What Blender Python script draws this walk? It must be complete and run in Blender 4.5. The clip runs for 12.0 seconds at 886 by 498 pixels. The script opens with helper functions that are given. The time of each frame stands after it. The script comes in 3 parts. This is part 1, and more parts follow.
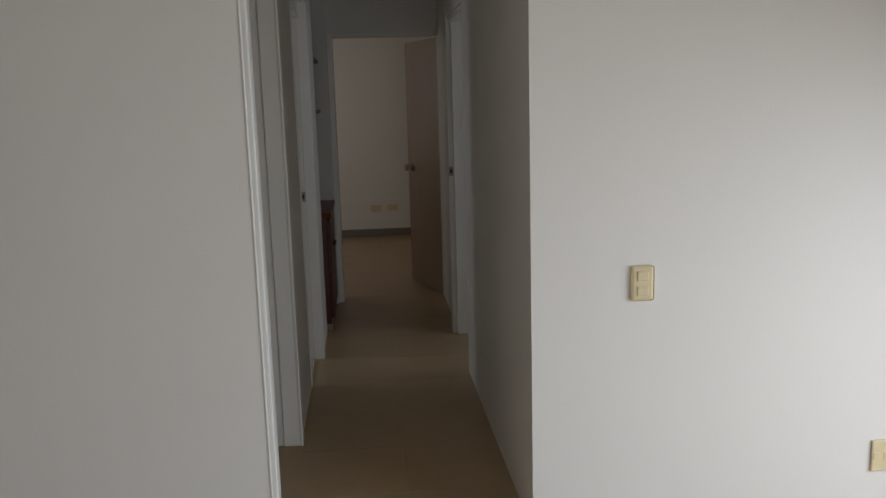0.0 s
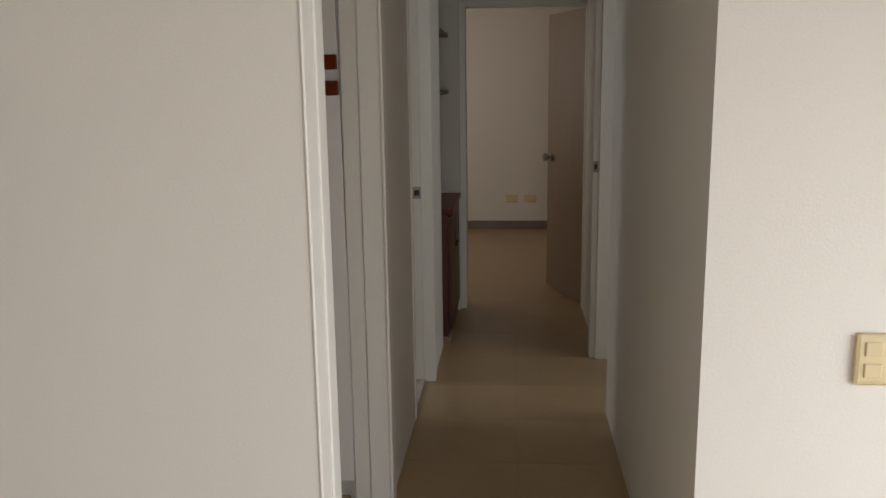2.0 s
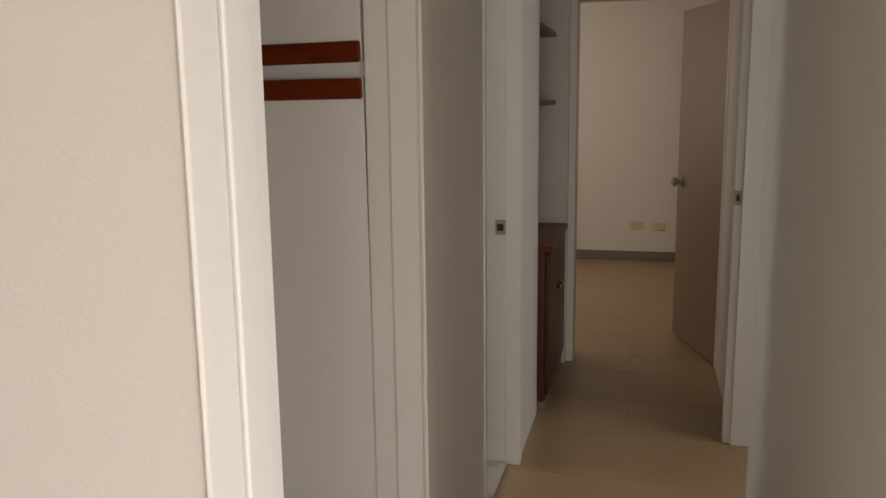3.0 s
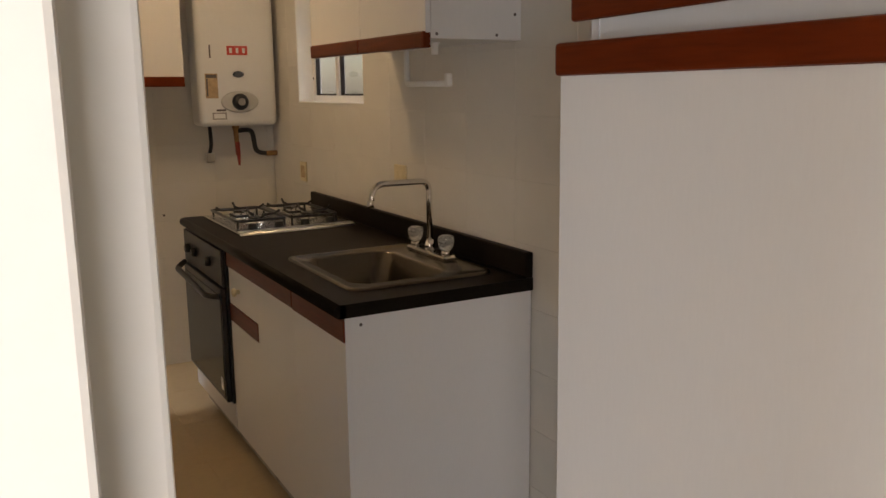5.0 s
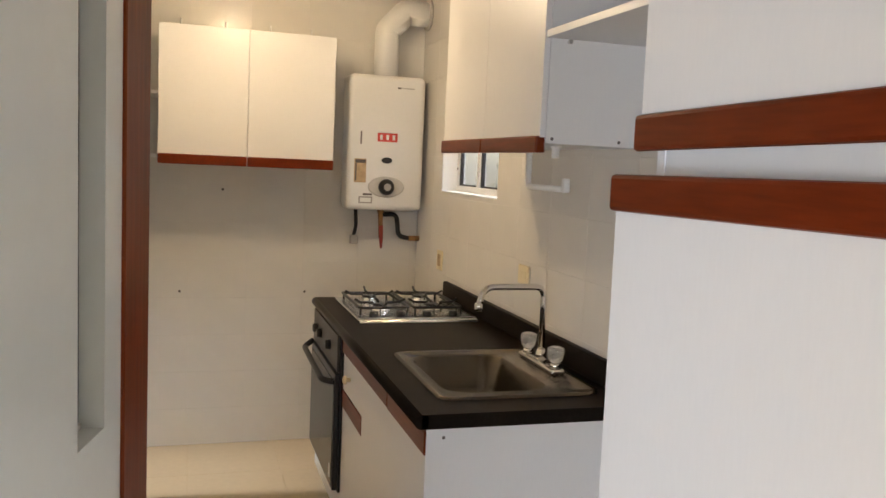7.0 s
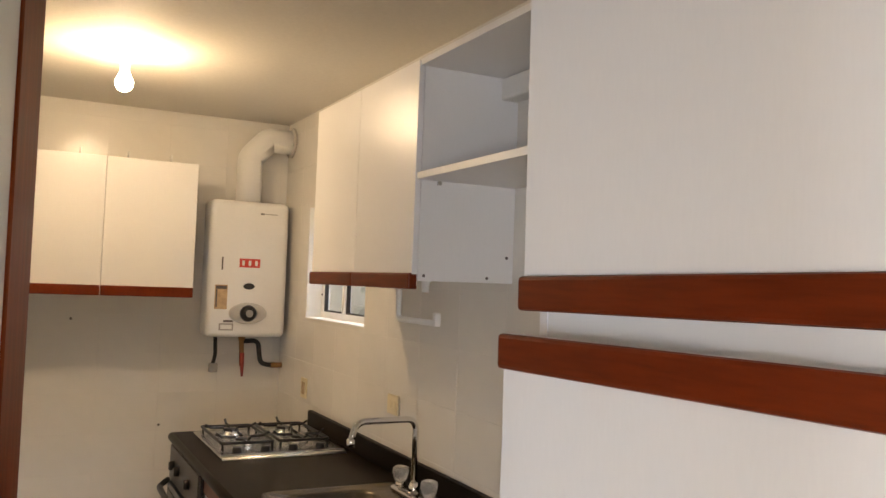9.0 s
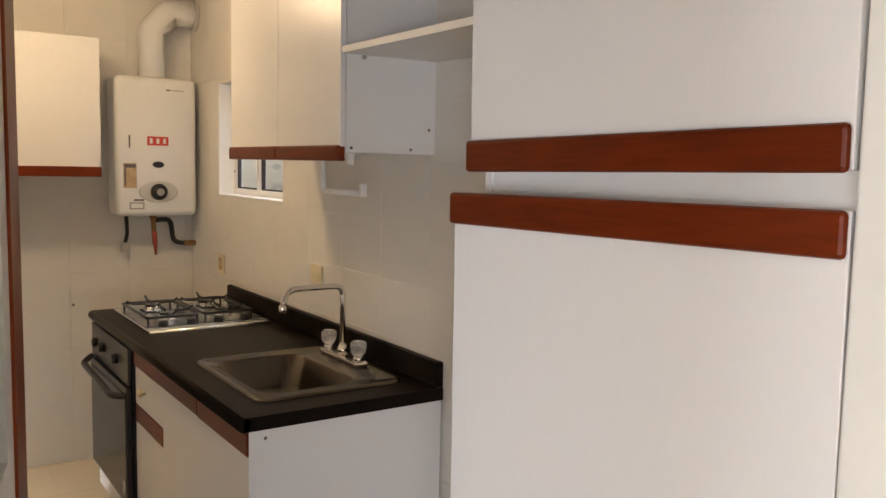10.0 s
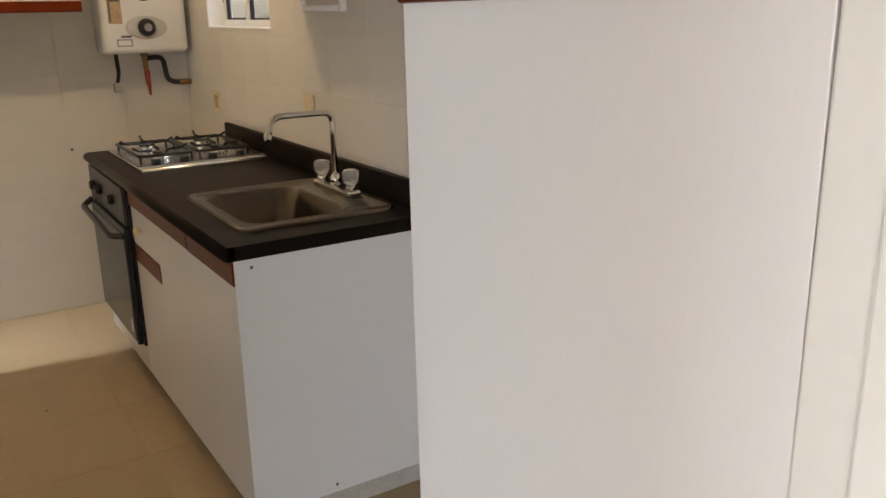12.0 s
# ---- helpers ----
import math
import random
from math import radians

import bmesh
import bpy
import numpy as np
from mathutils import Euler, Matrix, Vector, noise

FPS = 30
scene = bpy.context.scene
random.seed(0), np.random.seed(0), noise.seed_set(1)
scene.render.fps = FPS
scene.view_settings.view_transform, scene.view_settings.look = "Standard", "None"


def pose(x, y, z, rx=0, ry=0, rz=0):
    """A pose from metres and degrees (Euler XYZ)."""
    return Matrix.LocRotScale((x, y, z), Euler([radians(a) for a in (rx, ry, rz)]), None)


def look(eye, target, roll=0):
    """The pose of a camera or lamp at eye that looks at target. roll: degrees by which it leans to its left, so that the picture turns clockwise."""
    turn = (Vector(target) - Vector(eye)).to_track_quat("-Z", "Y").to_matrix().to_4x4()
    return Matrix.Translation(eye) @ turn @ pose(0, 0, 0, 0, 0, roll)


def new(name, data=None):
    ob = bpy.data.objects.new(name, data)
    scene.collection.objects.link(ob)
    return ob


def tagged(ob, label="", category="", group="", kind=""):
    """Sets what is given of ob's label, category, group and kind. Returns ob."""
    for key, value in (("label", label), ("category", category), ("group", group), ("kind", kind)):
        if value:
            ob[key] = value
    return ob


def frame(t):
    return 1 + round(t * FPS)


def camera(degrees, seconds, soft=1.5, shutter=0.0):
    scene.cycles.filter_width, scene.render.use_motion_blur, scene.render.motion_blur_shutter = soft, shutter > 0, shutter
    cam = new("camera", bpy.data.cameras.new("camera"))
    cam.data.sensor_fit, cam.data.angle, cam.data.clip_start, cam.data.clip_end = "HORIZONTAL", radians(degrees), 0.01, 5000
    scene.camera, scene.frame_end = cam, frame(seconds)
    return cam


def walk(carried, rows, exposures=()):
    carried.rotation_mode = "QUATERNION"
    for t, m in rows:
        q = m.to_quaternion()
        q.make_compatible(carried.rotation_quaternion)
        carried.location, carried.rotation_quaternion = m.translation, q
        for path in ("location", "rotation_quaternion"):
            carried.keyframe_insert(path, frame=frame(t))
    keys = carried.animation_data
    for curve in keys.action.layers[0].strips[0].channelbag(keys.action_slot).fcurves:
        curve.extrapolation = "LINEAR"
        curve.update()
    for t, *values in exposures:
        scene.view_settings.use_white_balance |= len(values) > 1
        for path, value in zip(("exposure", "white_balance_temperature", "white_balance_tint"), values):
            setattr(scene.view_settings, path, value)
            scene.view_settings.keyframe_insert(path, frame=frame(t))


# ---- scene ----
# the camera and its walk
cam = camera(55.9, 12.0)
PATH = [
    (0, (2.149, -3.677, 1.544), (2.325, -1.716, 1.191), -1.6),
    (0.5, (2.123, -3.671, 1.543), (1.98, -1.709, 1.18), -1.9),
    (1, (2.182, -3.554, 1.531), (1.953, -1.614, 1.1), -0.8),
    (1.5, (2.205, -3.214, 1.539), (2.1, -1.253, 1.163), 0.3),
    (2, (2.244, -2.869, 1.547), (2.081, -0.915, 1.154), -0.8),
    (2.5, (2.337, -2.435, 1.519), (1.965, -0.52, 1.081), 0.9),
    (2.7, (2.334, -2.232, 1.51), (1.962, -0.304, 1.128), -0.2),
    (4.3, (2.249, -1.107, 1.49), (0.954, 0.375, 1.132), 0.5),
    (4.5, (2.177, -1.013, 1.496), (0.798, 0.395, 1.156), 0.3),
    (5, (2.084, -0.856, 1.484), (0.373, 0.107, 1.106), -0.6),
    (5.5, (2.052, -0.712, 1.493), (0.197, -0.087, 1.082), 0.0),
    (6, (2.016, -0.607, 1.488), (0.13, -0.097, 1.058), 1.5),
    (6.5, (2.024, -0.578, 1.52), (0.118, -0.041, 1.238), 1.8),
    (7, (2.049, -0.609, 1.551), (0.147, -0.021, 1.353), 2.6),
    (7.5, (2.035, -0.594, 1.575), (0.145, 0.053, 1.474), 2.9),
    (7.7, (2.03, -0.591, 1.585), (0.148, 0.084, 1.516), 2.7),
    (9.3, (2.064, -0.724, 1.618), (0.309, 0.234, 1.686), 2.6),
    (9.5, (2.09, -0.768, 1.615), (0.361, 0.238, 1.617), 2.4),
    (10, (2.117, -0.812, 1.592), (0.47, 0.308, 1.393), 1.2),
    (10.5, (2.135, -0.836, 1.565), (0.552, 0.345, 1.249), 0.1),
    (11, (2.14, -0.846, 1.524), (0.587, 0.313, 1.028), 0.1),
    (11.5, (2.132, -0.803, 1.512), (0.588, 0.307, 0.895), -1.2),
    (12, (2.078, -0.653, 1.495), (0.453, 0.371, 0.938), -1.1),
]
EXPOSURES = [(0.0, -1.75, 6150, 11), (0.5, -1.2, 6350, 10), (1.0, -1.15, 6350, 10), (1.5, -1.2, 6450, 12), (2.0, -1.1, 6750, 13), (2.5, -0.75, 7000, 15), (4.3, -0.6, 7350, 19), (4.5, -0.5, 7350, 19), (5.0, 0.1, 7000, 18),
    (5.5, 1.05, 6300, 14), (6.5, 1.05, 6050, 13), (7.5, 1.0, 6150, 14), (9.5, 0.87, 6500, 16), (10.5, 0.8, 6450, 16), (11.5, 0.72, 6500, 16), (12.0, 0.75, 6350, 14)]
walk(cam, [(t, look(eye, target, roll)) for t, eye, target, roll in PATH], EXPOSURES)

# world and lights
world = bpy.data.worlds.new("world")
scene.world = world
world.use_nodes = True
wn = world.node_tree.nodes
sky = wn.new("ShaderNodeTexSky")
sky.sky_type, sky.sun_disc, sky.sun_elevation, sky.sun_rotation = "NISHITA", False, radians(40), radians(200)
wn["Background"].inputs[1].default_value = 0.12
world.node_tree.links.new(sky.outputs[0], wn["Background"].inputs[0])


def area_lamp(name, eye, target, w, h, watts, colour, spread=180):
    d = bpy.data.lights.new(name, "AREA")
    d.shape, d.size, d.size_y, d.energy, d.color = "RECTANGLE", w, h, watts, colour
    d.spread = radians(spread)
    ob = new(name, d)
    ob.matrix_world = look(eye, target)
    return ob


DAY = (0.93, 0.97, 1.0)
area_lamp("daylight_living_window", (5.02, -2.75, 0.95), (2.5, -2.5, -0.6), 2.6, 1.6, 165, DAY, 150)
area_lamp("daylight_living_rear", (2.9, -6.0, 1.15), (2.4, 0, -0.6), 1.6, 1.5, 48, DAY, 140)
area_lamp("daylight_side_room", (4.85, 0.9, 1.5), (2.7, 1.3, 0.8), 1.2, 1.2, 25, DAY)
area_lamp("daylight_bathroom", (-0.4, 1.3, 1.7), (1.8, 1.1, 0.8), 0.5, 0.6, 17, DAY)
area_lamp("daylight_bedroom", (0.45, 4.3, 1.6), (3.0, 4.6, 1.2), 1.4, 1.3, 21, (1.0, 0.88, 0.76))
area_lamp("daylight_laundry", (-1.99, -3.05, 2.35), (-1.98, -0.45, 0.0), 0.2, 0.3, 2.6, DAY, 32)
area_lamp("daylight_kitchen_window", (-1.66, 1.7, 2.9), (-1.66, 0.6, 1.2), 1.2, 0.6, 24, DAY)
bulb = bpy.data.lights.new("kitchen_bulb", "POINT")
bulb.energy, bulb.color, bulb.shadow_soft_size = 21, (1.0, 0.72, 0.4), 0.045
new("kitchen_bulb", bulb).location = (-1.34, -0.35, 2.335)


# ---- materials ----
def material(name, colour, rough=0.5, metal=0.0, vary=0.06, scale=3.0, grain=60.0, bump=0.05, stretch=(1, 1, 1), dirt=None, dirt_at=0.62, coat=0.0, per_piece=0.0, spec=0.5):
    m = bpy.data.materials.new(name)
    m.use_nodes = True
    nt = m.node_tree
    n, l = nt.nodes, nt.links
    p = n["Principled BSDF"]
    p.inputs["Roughness"].default_value, p.inputs["Metallic"].default_value = rough, metal
    p.inputs["Coat Weight"].default_value, p.inputs["Specular IOR Level"].default_value = coat, spec
    co = n.new("ShaderNodeTexCoord")
    mp = n.new("ShaderNodeMapping")
    mp.inputs["Scale"].default_value = stretch
    l.new(co.outputs["Object"], mp.inputs[0])
    big, fine = n.new("ShaderNodeTexNoise"), n.new("ShaderNodeTexNoise")
    for t, sc in ((big, scale), (fine, grain)):
        t.inputs["Scale"].default_value, t.inputs["Detail"].default_value = sc, 5
        l.new(mp.outputs[0], t.inputs["Vector"])
    add = n.new("ShaderNodeMath")
    add.operation = "ADD"
    l.new(big.outputs[0], add.inputs[0])
    l.new(fine.outputs[0], add.inputs[1])
    last = add.outputs[0]
    if per_piece:
        info, mul = n.new("ShaderNodeObjectInfo"), n.new("ShaderNodeMath")
        mul.operation = "MULTIPLY_ADD"
        mul.inputs[1].default_value = per_piece
        l.new(info.outputs["Random"], mul.inputs[0])
        l.new(last, mul.inputs[2])
        last = mul.outputs[0]
    ramp = n.new("ShaderNodeMapRange")
    ramp.inputs[1].default_value, ramp.inputs[2].default_value = 0.6, 1.4
    l.new(last, ramp.inputs[0])
    mix = n.new("ShaderNodeMix")
    mix.data_type = "RGBA"
    mix.inputs[6].default_value = (*[c * (1 - vary) for c in colour], 1)
    mix.inputs[7].default_value = (*[min(1, c * (1 + vary)) for c in colour], 1)
    l.new(ramp.outputs[0], mix.inputs[0])
    out = mix.outputs[2]
    if dirt:
        spots, cut, over = n.new("ShaderNodeTexNoise"), n.new("ShaderNodeMapRange"), n.new("ShaderNodeMix")
        spots.inputs["Scale"].default_value, spots.inputs["Detail"].default_value = 5.5, 8
        l.new(co.outputs["Object"], spots.inputs["Vector"])
        cut.inputs[1].default_value, cut.inputs[2].default_value = dirt_at, dirt_at + 0.12
        l.new(spots.outputs[0], cut.inputs[0])
        over.data_type = "RGBA"
        l.new(cut.outputs[0], over.inputs[0])
        l.new(out, over.inputs[6])
        over.inputs[7].default_value = (*dirt, 1)
        out = over.outputs[2]
    l.new(out, p.inputs["Base Color"])
    if bump:
        b = n.new("ShaderNodeBump")
        b.inputs["Strength"].default_value, b.inputs["Distance"].default_value = bump, 0.004
        l.new(fine.outputs[0], b.inputs["Height"])
        l.new(b.outputs[0], p.inputs["Normal"])
    return m


PAINT = material("wall_paint", (0.78, 0.765, 0.73), 0.62, vary=0.025, scale=1.3, grain=140, bump=0.12)
TRIM = material("trim_paint", (0.8, 0.79, 0.75), 0.38, vary=0.03, scale=2, grain=40, bump=0.06)
DOORPAINT = material("door_enamel", (0.82, 0.83, 0.78), 0.2, vary=0.025, scale=2, grain=30, bump=0.03)
CEILING = material("ceiling_paint", (0.72, 0.68, 0.6), 0.75, vary=0.05, scale=1.5, grain=60, bump=0.25)
TILE = material("wall_tile", (0.76, 0.73, 0.67), 0.22, vary=0.03, scale=2, grain=8, bump=0.03, per_piece=0.15)
GROUT = material("grout", (0.735, 0.705, 0.645), 0.7, vary=0.08, grain=90, bump=0.2)
FLOOR = material("floor_tile_beige", (0.4, 0.285, 0.165), 0.32, vary=0.07, scale=4, grain=35, bump=0.03, per_piece=0.12)
KFLOOR = material("kitchen_floor_tile", (0.46, 0.35, 0.21), 0.38, vary=0.06, scale=3, grain=30, bump=0.04, per_piece=0.1, dirt=(0.4, 0.3, 0.185), dirt_at=0.66)
FGROUT = material("floor_grout", (0.44, 0.33, 0.21), 0.9, vary=0.1, grain=80, bump=0.2)
SKIRT = material("skirting_tile", (0.2, 0.175, 0.15), 0.4, vary=0.08, grain=40)
MELAMINE = material("white_melamine", (0.79, 0.78, 0.77), 0.33, vary=0.018, scale=1.5, grain=220, bump=0.05, stretch=(1, 1, 0.15))
WOOD = material("red_brown_wood", (0.135, 0.021, 0.0045), 0.32, vary=0.35, scale=5, grain=45, bump=0.05, stretch=(0.25, 2.5, 2.5), spec=0.15)
WOODV = material("red_brown_wood_upright", (0.19, 0.036, 0.009), 0.36, vary=0.3, scale=5, grain=40, bump=0.06, stretch=(3, 3, 0.2), spec=0.12)
WORKTOP = material("dark_worktop", (0.013, 0.0095, 0.007), 0.36, vary=0.3, scale=7, grain=160, bump=0.04, spec=0.05)
STEEL = material("sink_steel", (0.17, 0.148, 0.12), 0.25, 1.0, vary=0.1, scale=6, grain=120, bump=0.03)
CHROME = material("chrome", (0.75, 0.73, 0.7), 0.09, 1.0, vary=0.02, bump=0)
HOBSTEEL = material("hob_steel", (0.72, 0.74, 0.77), 0.24, 1.0, vary=0.05, grain=90, bump=0.02)
# lighter than hob_steel: part of the rim's highlight is in the colour
RIMSTEEL = material("polished_highlight_steel", (0.85, 0.86, 0.88), 0.3, 1.0, vary=0.03, bump=0)
PANEL = material("dark_steel_panel", (0.09, 0.085, 0.08), 0.35, 1.0, vary=0.1)
BLACK = material("black_enamel", (0.012, 0.012, 0.013), 0.3, vary=0.2, bump=0.02)
OVENGLASS = material("dark_oven_glass", (0.02, 0.021, 0.022), 0.16, vary=0.1, bump=0, spec=0.15)
HEATER = material("heater_enamel", (0.81, 0.8, 0.77), 0.28, vary=0.02, bump=0.02)
GREY = material("grey_plastic", (0.36, 0.34, 0.31), 0.4, vary=0.08)
LIGHTGREY = material("light_grey_plastic", (0.56, 0.54, 0.5), 0.35, vary=0.05)
RED = material("red_print", (0.62, 0.06, 0.04), 0.5, vary=0.1, bump=0)
PAPER = material("yellowed_paper", (0.5, 0.35, 0.2), 0.7, vary=0.25, scale=20)
INK = material("faded_ink", (0.13, 0.11, 0.1), 0.7, vary=0.2)
IVORY = material("ivory_plastic", (0.7, 0.6, 0.38), 0.4, vary=0.05)
WHITEP = material("white_plastic", (0.78, 0.77, 0.74), 0.35, vary=0.03)
HOSE = material("black_hose", (0.02, 0.018, 0.016), 0.55, vary=0.3)
BRASS = material("worn_brass", (0.35, 0.2, 0.09), 0.4, 1.0, vary=0.3, scale=20)
COPPERRED = material("red_valve", (0.3, 0.04, 0.025), 0.5, vary=0.3)
DOORWOOD = material("pale_door", (0.27, 0.2, 0.14), 0.45, vary=0.1, scale=4, grain=40, stretch=(3, 3, 0.3))
ALU = material("aluminium", (0.55, 0.57, 0.58), 0.35, 0.9, vary=0.05)
KGROUT = material("kitchen_floor_grout", (0.455, 0.346, 0.207), 0.8, vary=0.06)
DARKWOOD = material("dark_red_wood", (0.06, 0.013, 0.007), 0.35, vary=0.3, scale=5, grain=40, bump=0.06, stretch=(3, 3, 0.2), spec=0.3)
DARK = material("dark_recess", (0.025, 0.02, 0.018), 0.8, vary=0.2)
CEMENT = material("rough_cement", (0.5, 0.47, 0.43), 0.9, vary=0.15, scale=9, grain=60, bump=0.6, dirt=(0.3, 0.27, 0.23), dirt_at=0.55)
FROST = material("grey_pane", (0.4, 0.41, 0.38), 0.25, vary=0.06, scale=2)
OUTSIDE = material("courtyard_wall", (0.68, 0.71, 0.75), 0.9, vary=0.1, scale=2, grain=20, bump=0.3)

GLASS = bpy.data.materials.new("clear_glass")
GLASS.use_nodes = True
g = GLASS.node_tree.nodes["Principled BSDF"]
g.inputs["Transmission Weight"].default_value, g.inputs["Roughness"].default_value, g.inputs["IOR"].default_value = 1.0, 0.02, 1.45
ACRYLIC = bpy.data.materials.new("clear_acrylic")
ACRYLIC.use_nodes = True
g = ACRYLIC.node_tree.nodes["Principled BSDF"]
g.inputs["Transmission Weight"].default_value, g.inputs["Roughness"].default_value, g.inputs["IOR"].default_value = 0.75, 0.15, 1.49
g.inputs["Base Color"].default_value = (0.85, 0.82, 0.76, 1)
LIT = bpy.data.materials.new("lit_bulb")
LIT.use_nodes = True
g = LIT.node_tree.nodes["Principled BSDF"]
g.inputs["Emission Color"].default_value, g.inputs["Emission Strength"].default_value = (1.0, 0.83, 0.55, 1), 30

ORIGIN = {}


# ---- building helpers ----
def box(bm, x0, x1, y0, y1, z0, z1, bevel=0.0, segments=2):
    m = Matrix.Translation(((x0 + x1) / 2, (y0 + y1) / 2, (z0 + z1) / 2)) @ Matrix.Diagonal((abs(x1 - x0), abs(y1 - y0), abs(z1 - z0), 1))
    vs = bmesh.ops.create_cube(bm, size=1, matrix=m)["verts"]
    if bevel:
        es = list({e for v in vs for e in v.link_edges})
        bmesh.ops.bevel(bm, geom=es, offset=bevel, segments=segments, profile=0.5, affect="EDGES")
    return bm


def tube(bm, points, r, sides=12):
    """A round bar along the points, closed at both ends."""
    pts = [Vector(p) for p in points]
    rings = []
    for i, p in enumerate(pts):
        d = (pts[min(i + 1, len(pts) - 1)] - pts[max(i - 1, 0)]).normalized()
        q = d.to_track_quat("Z", "Y")
        rr = r[i] if isinstance(r, (list, tuple)) else r
        rings.append([bm.verts.new(p + q @ Vector((rr * math.cos(a), rr * math.sin(a), 0))) for a in (2 * math.pi * k / sides for k in range(sides))])
    for a, b in zip(rings, rings[1:]):
        best = min(range(sides), key=lambda o: (a[0].co - b[o].co).length)
        b = b[best:] + b[:best]
        rings[rings.index(b[-best:] + b[:-best]) if best else rings.index(b)] = b
        for k in range(sides):
            f = bm.faces.new((a[k], a[(k + 1) % sides], b[(k + 1) % sides], b[k]))
            f.smooth = True
    bm.faces.new(rings[0][::-1])
    bm.faces.new(rings[-1])
    bmesh.ops.recalc_face_normals(bm, faces=bm.faces)
    return bm


def turned(bm, profile, base, axis="Z", sides=20):
    """A turned solid: profile rows of (height, radius) along an axis from base."""
    q = {"Z": Vector((0, 0, 1)), "X": Vector((1, 0, 0)), "-Y": Vector((0, -1, 0)), "Y": Vector((0, 1, 0))}[axis].to_track_quat("Z", "Y")
    b = Vector(base)
    rings = [[bm.verts.new(b + q @ Vector((r * math.cos(a), r * math.sin(a), h))) for a in (2 * math.pi * k / sides for k in range(sides))] for h, r in profile]
    for a, c in zip(rings, rings[1:]):
        for k in range(sides):
            bm.faces.new((a[k], a[(k + 1) % sides], c[(k + 1) % sides], c[k])).smooth = True
    bm.faces.new(rings[0][::-1])
    bm.faces.new(rings[-1])
    bmesh.ops.recalc_face_normals(bm, faces=bm.faces)
    return bm


def arc(points, radius, steps=5):
    """The polyline with its corners rounded."""
    pts = [Vector(p) for p in points]
    out = [pts[0]]
    for a, b, c in zip(pts, pts[1:], pts[2:]):
        u, v = (a - b).normalized() * radius, (c - b).normalized() * radius
        for k in range(steps + 1):
            t = k / steps
            out.append(b + u * (1 - t) ** 2 + v * t ** 2)
    return out + [pts[-1]]


def rounded(x0, x1, y0, y1, r, z, n=6):
    pts = []
    for cx, cy, a0 in ((x1 - r, y1 - r, 0), (x0 + r, y1 - r, 90), (x0 + r, y0 + r, 180), (x1 - r, y0 + r, 270)):
        for k in range(n + 1):
            a = radians(a0 + 90 * k / n)
            pts.append((cx + r * math.cos(a), cy + r * math.sin(a), z))
    return pts


def skin(bm, loops, cap=True):
    rings = [[bm.verts.new(p) for p in l] for l in loops]
    n = len(rings[0])
    for a, b in zip(rings, rings[1:]):
        for k in range(n):
            bm.faces.new((a[k], a[(k + 1) % n], b[(k + 1) % n], b[k])).smooth = True
    if cap:
        bm.faces.new(rings[-1]).smooth = True
    return bm


def B(*spans, bevel=0.0):
    bm = bmesh.new()
    for s in spans:
        box(bm, *s, bevel=bevel)
    return bm


def solid(name, bm, mat, label="", category="", kind="", group=""):
    me = bpy.data.meshes.new(name)
    bm.to_mesh(me)
    bm.free()
    me.materials.append(mat)
    ob = new(name, me)
    ORIGIN[ob] = Vector((0, 0, 0))
    return tagged(ob, label, category, group, kind)


def thing(name, at, label, category, group=""):
    ob = new(name)
    ob.location, ob.empty_display_size = at, 0.1
    ORIGIN[ob] = Vector(at)
    return tagged(ob, label, category, group)


def part(name, bm, mat, parent, label=""):
    """Links a bmesh, in world places, as one mesh under a thing or a part."""
    o = ORIGIN[parent]
    bmesh.ops.translate(bm, verts=bm.verts, vec=-o)
    me = bpy.data.meshes.new(name)
    bm.to_mesh(me)
    bm.free()
    me.materials.append(mat)
    ob = new(name, me)
    ob.parent = parent
    ORIGIN[ob] = o
    return tagged(ob, label)


def wall(name, mat, *spans, label="painted plaster wall"):
    return [solid(name, B(s), mat, label, "wall", "structure") for s in spans][0]


# ---- large structure ----
CZ = 2.47
solid("floor", B((1.66, 5.1, -6.2, 6.1, -0.12, -0.0015), (-1.7, 1.66, -6.2, -1.05, -0.12, -0.0015), (0.3, 1.66, 0.76, 6.1, -0.12, -0.0015)), FGROUT, "beige ceramic tile floor of hallway and rooms", "floor", "structure")
solid("floor_kitchen", B((-2.62, 1.66, -1.05, 0.76, -0.12, -0.0015), (-2.62, -1.7, -3.2, -1.05, -0.12, -0.0015)), KGROUT, "cream kitchen floor with faint joints", "floor", "structure")
solid("ceiling", B((-2.7, 5.1, -6.2, 0.76, CZ, CZ + 0.12), (-0.7, 5.1, 0.76, 6.1, CZ, CZ + 0.12)), CEILING, "cream painted plaster ceiling", "ceiling", "structure")

wall("wall_living_left", PAINT, (-1.7, 1.788, -1.05, -0.93, 0, CZ), label="off-white painted living room wall")
wall("wall_living_right", PAINT, (2.69, 5.1, -0.95, -0.83, 0, CZ), label="off-white painted wall beside the hallway")
wall("wall_living_outer", PAINT, (-1.82, -1.7, -6.2, -0.93, 0, CZ), (5.1, 5.22, -6.2, -4.1, 0, CZ), (5.1, 5.22, -1.4, 2.7, 0, CZ), (5.1, 5.22, -4.1, -1.4, 0, 0.1), (5.1, 5.22, -4.1, -1.4, 2.1, CZ), (-1.7, 2.0, -6.2, -6.05, 0, CZ), (3.8, 5.1, -6.2, -6.05, 0, CZ), (2.0, 3.8, -6.2, -6.05, 0, 0.4), (2.0, 3.8, -6.2, -6.05, 2.0, CZ))
DH = 2.05
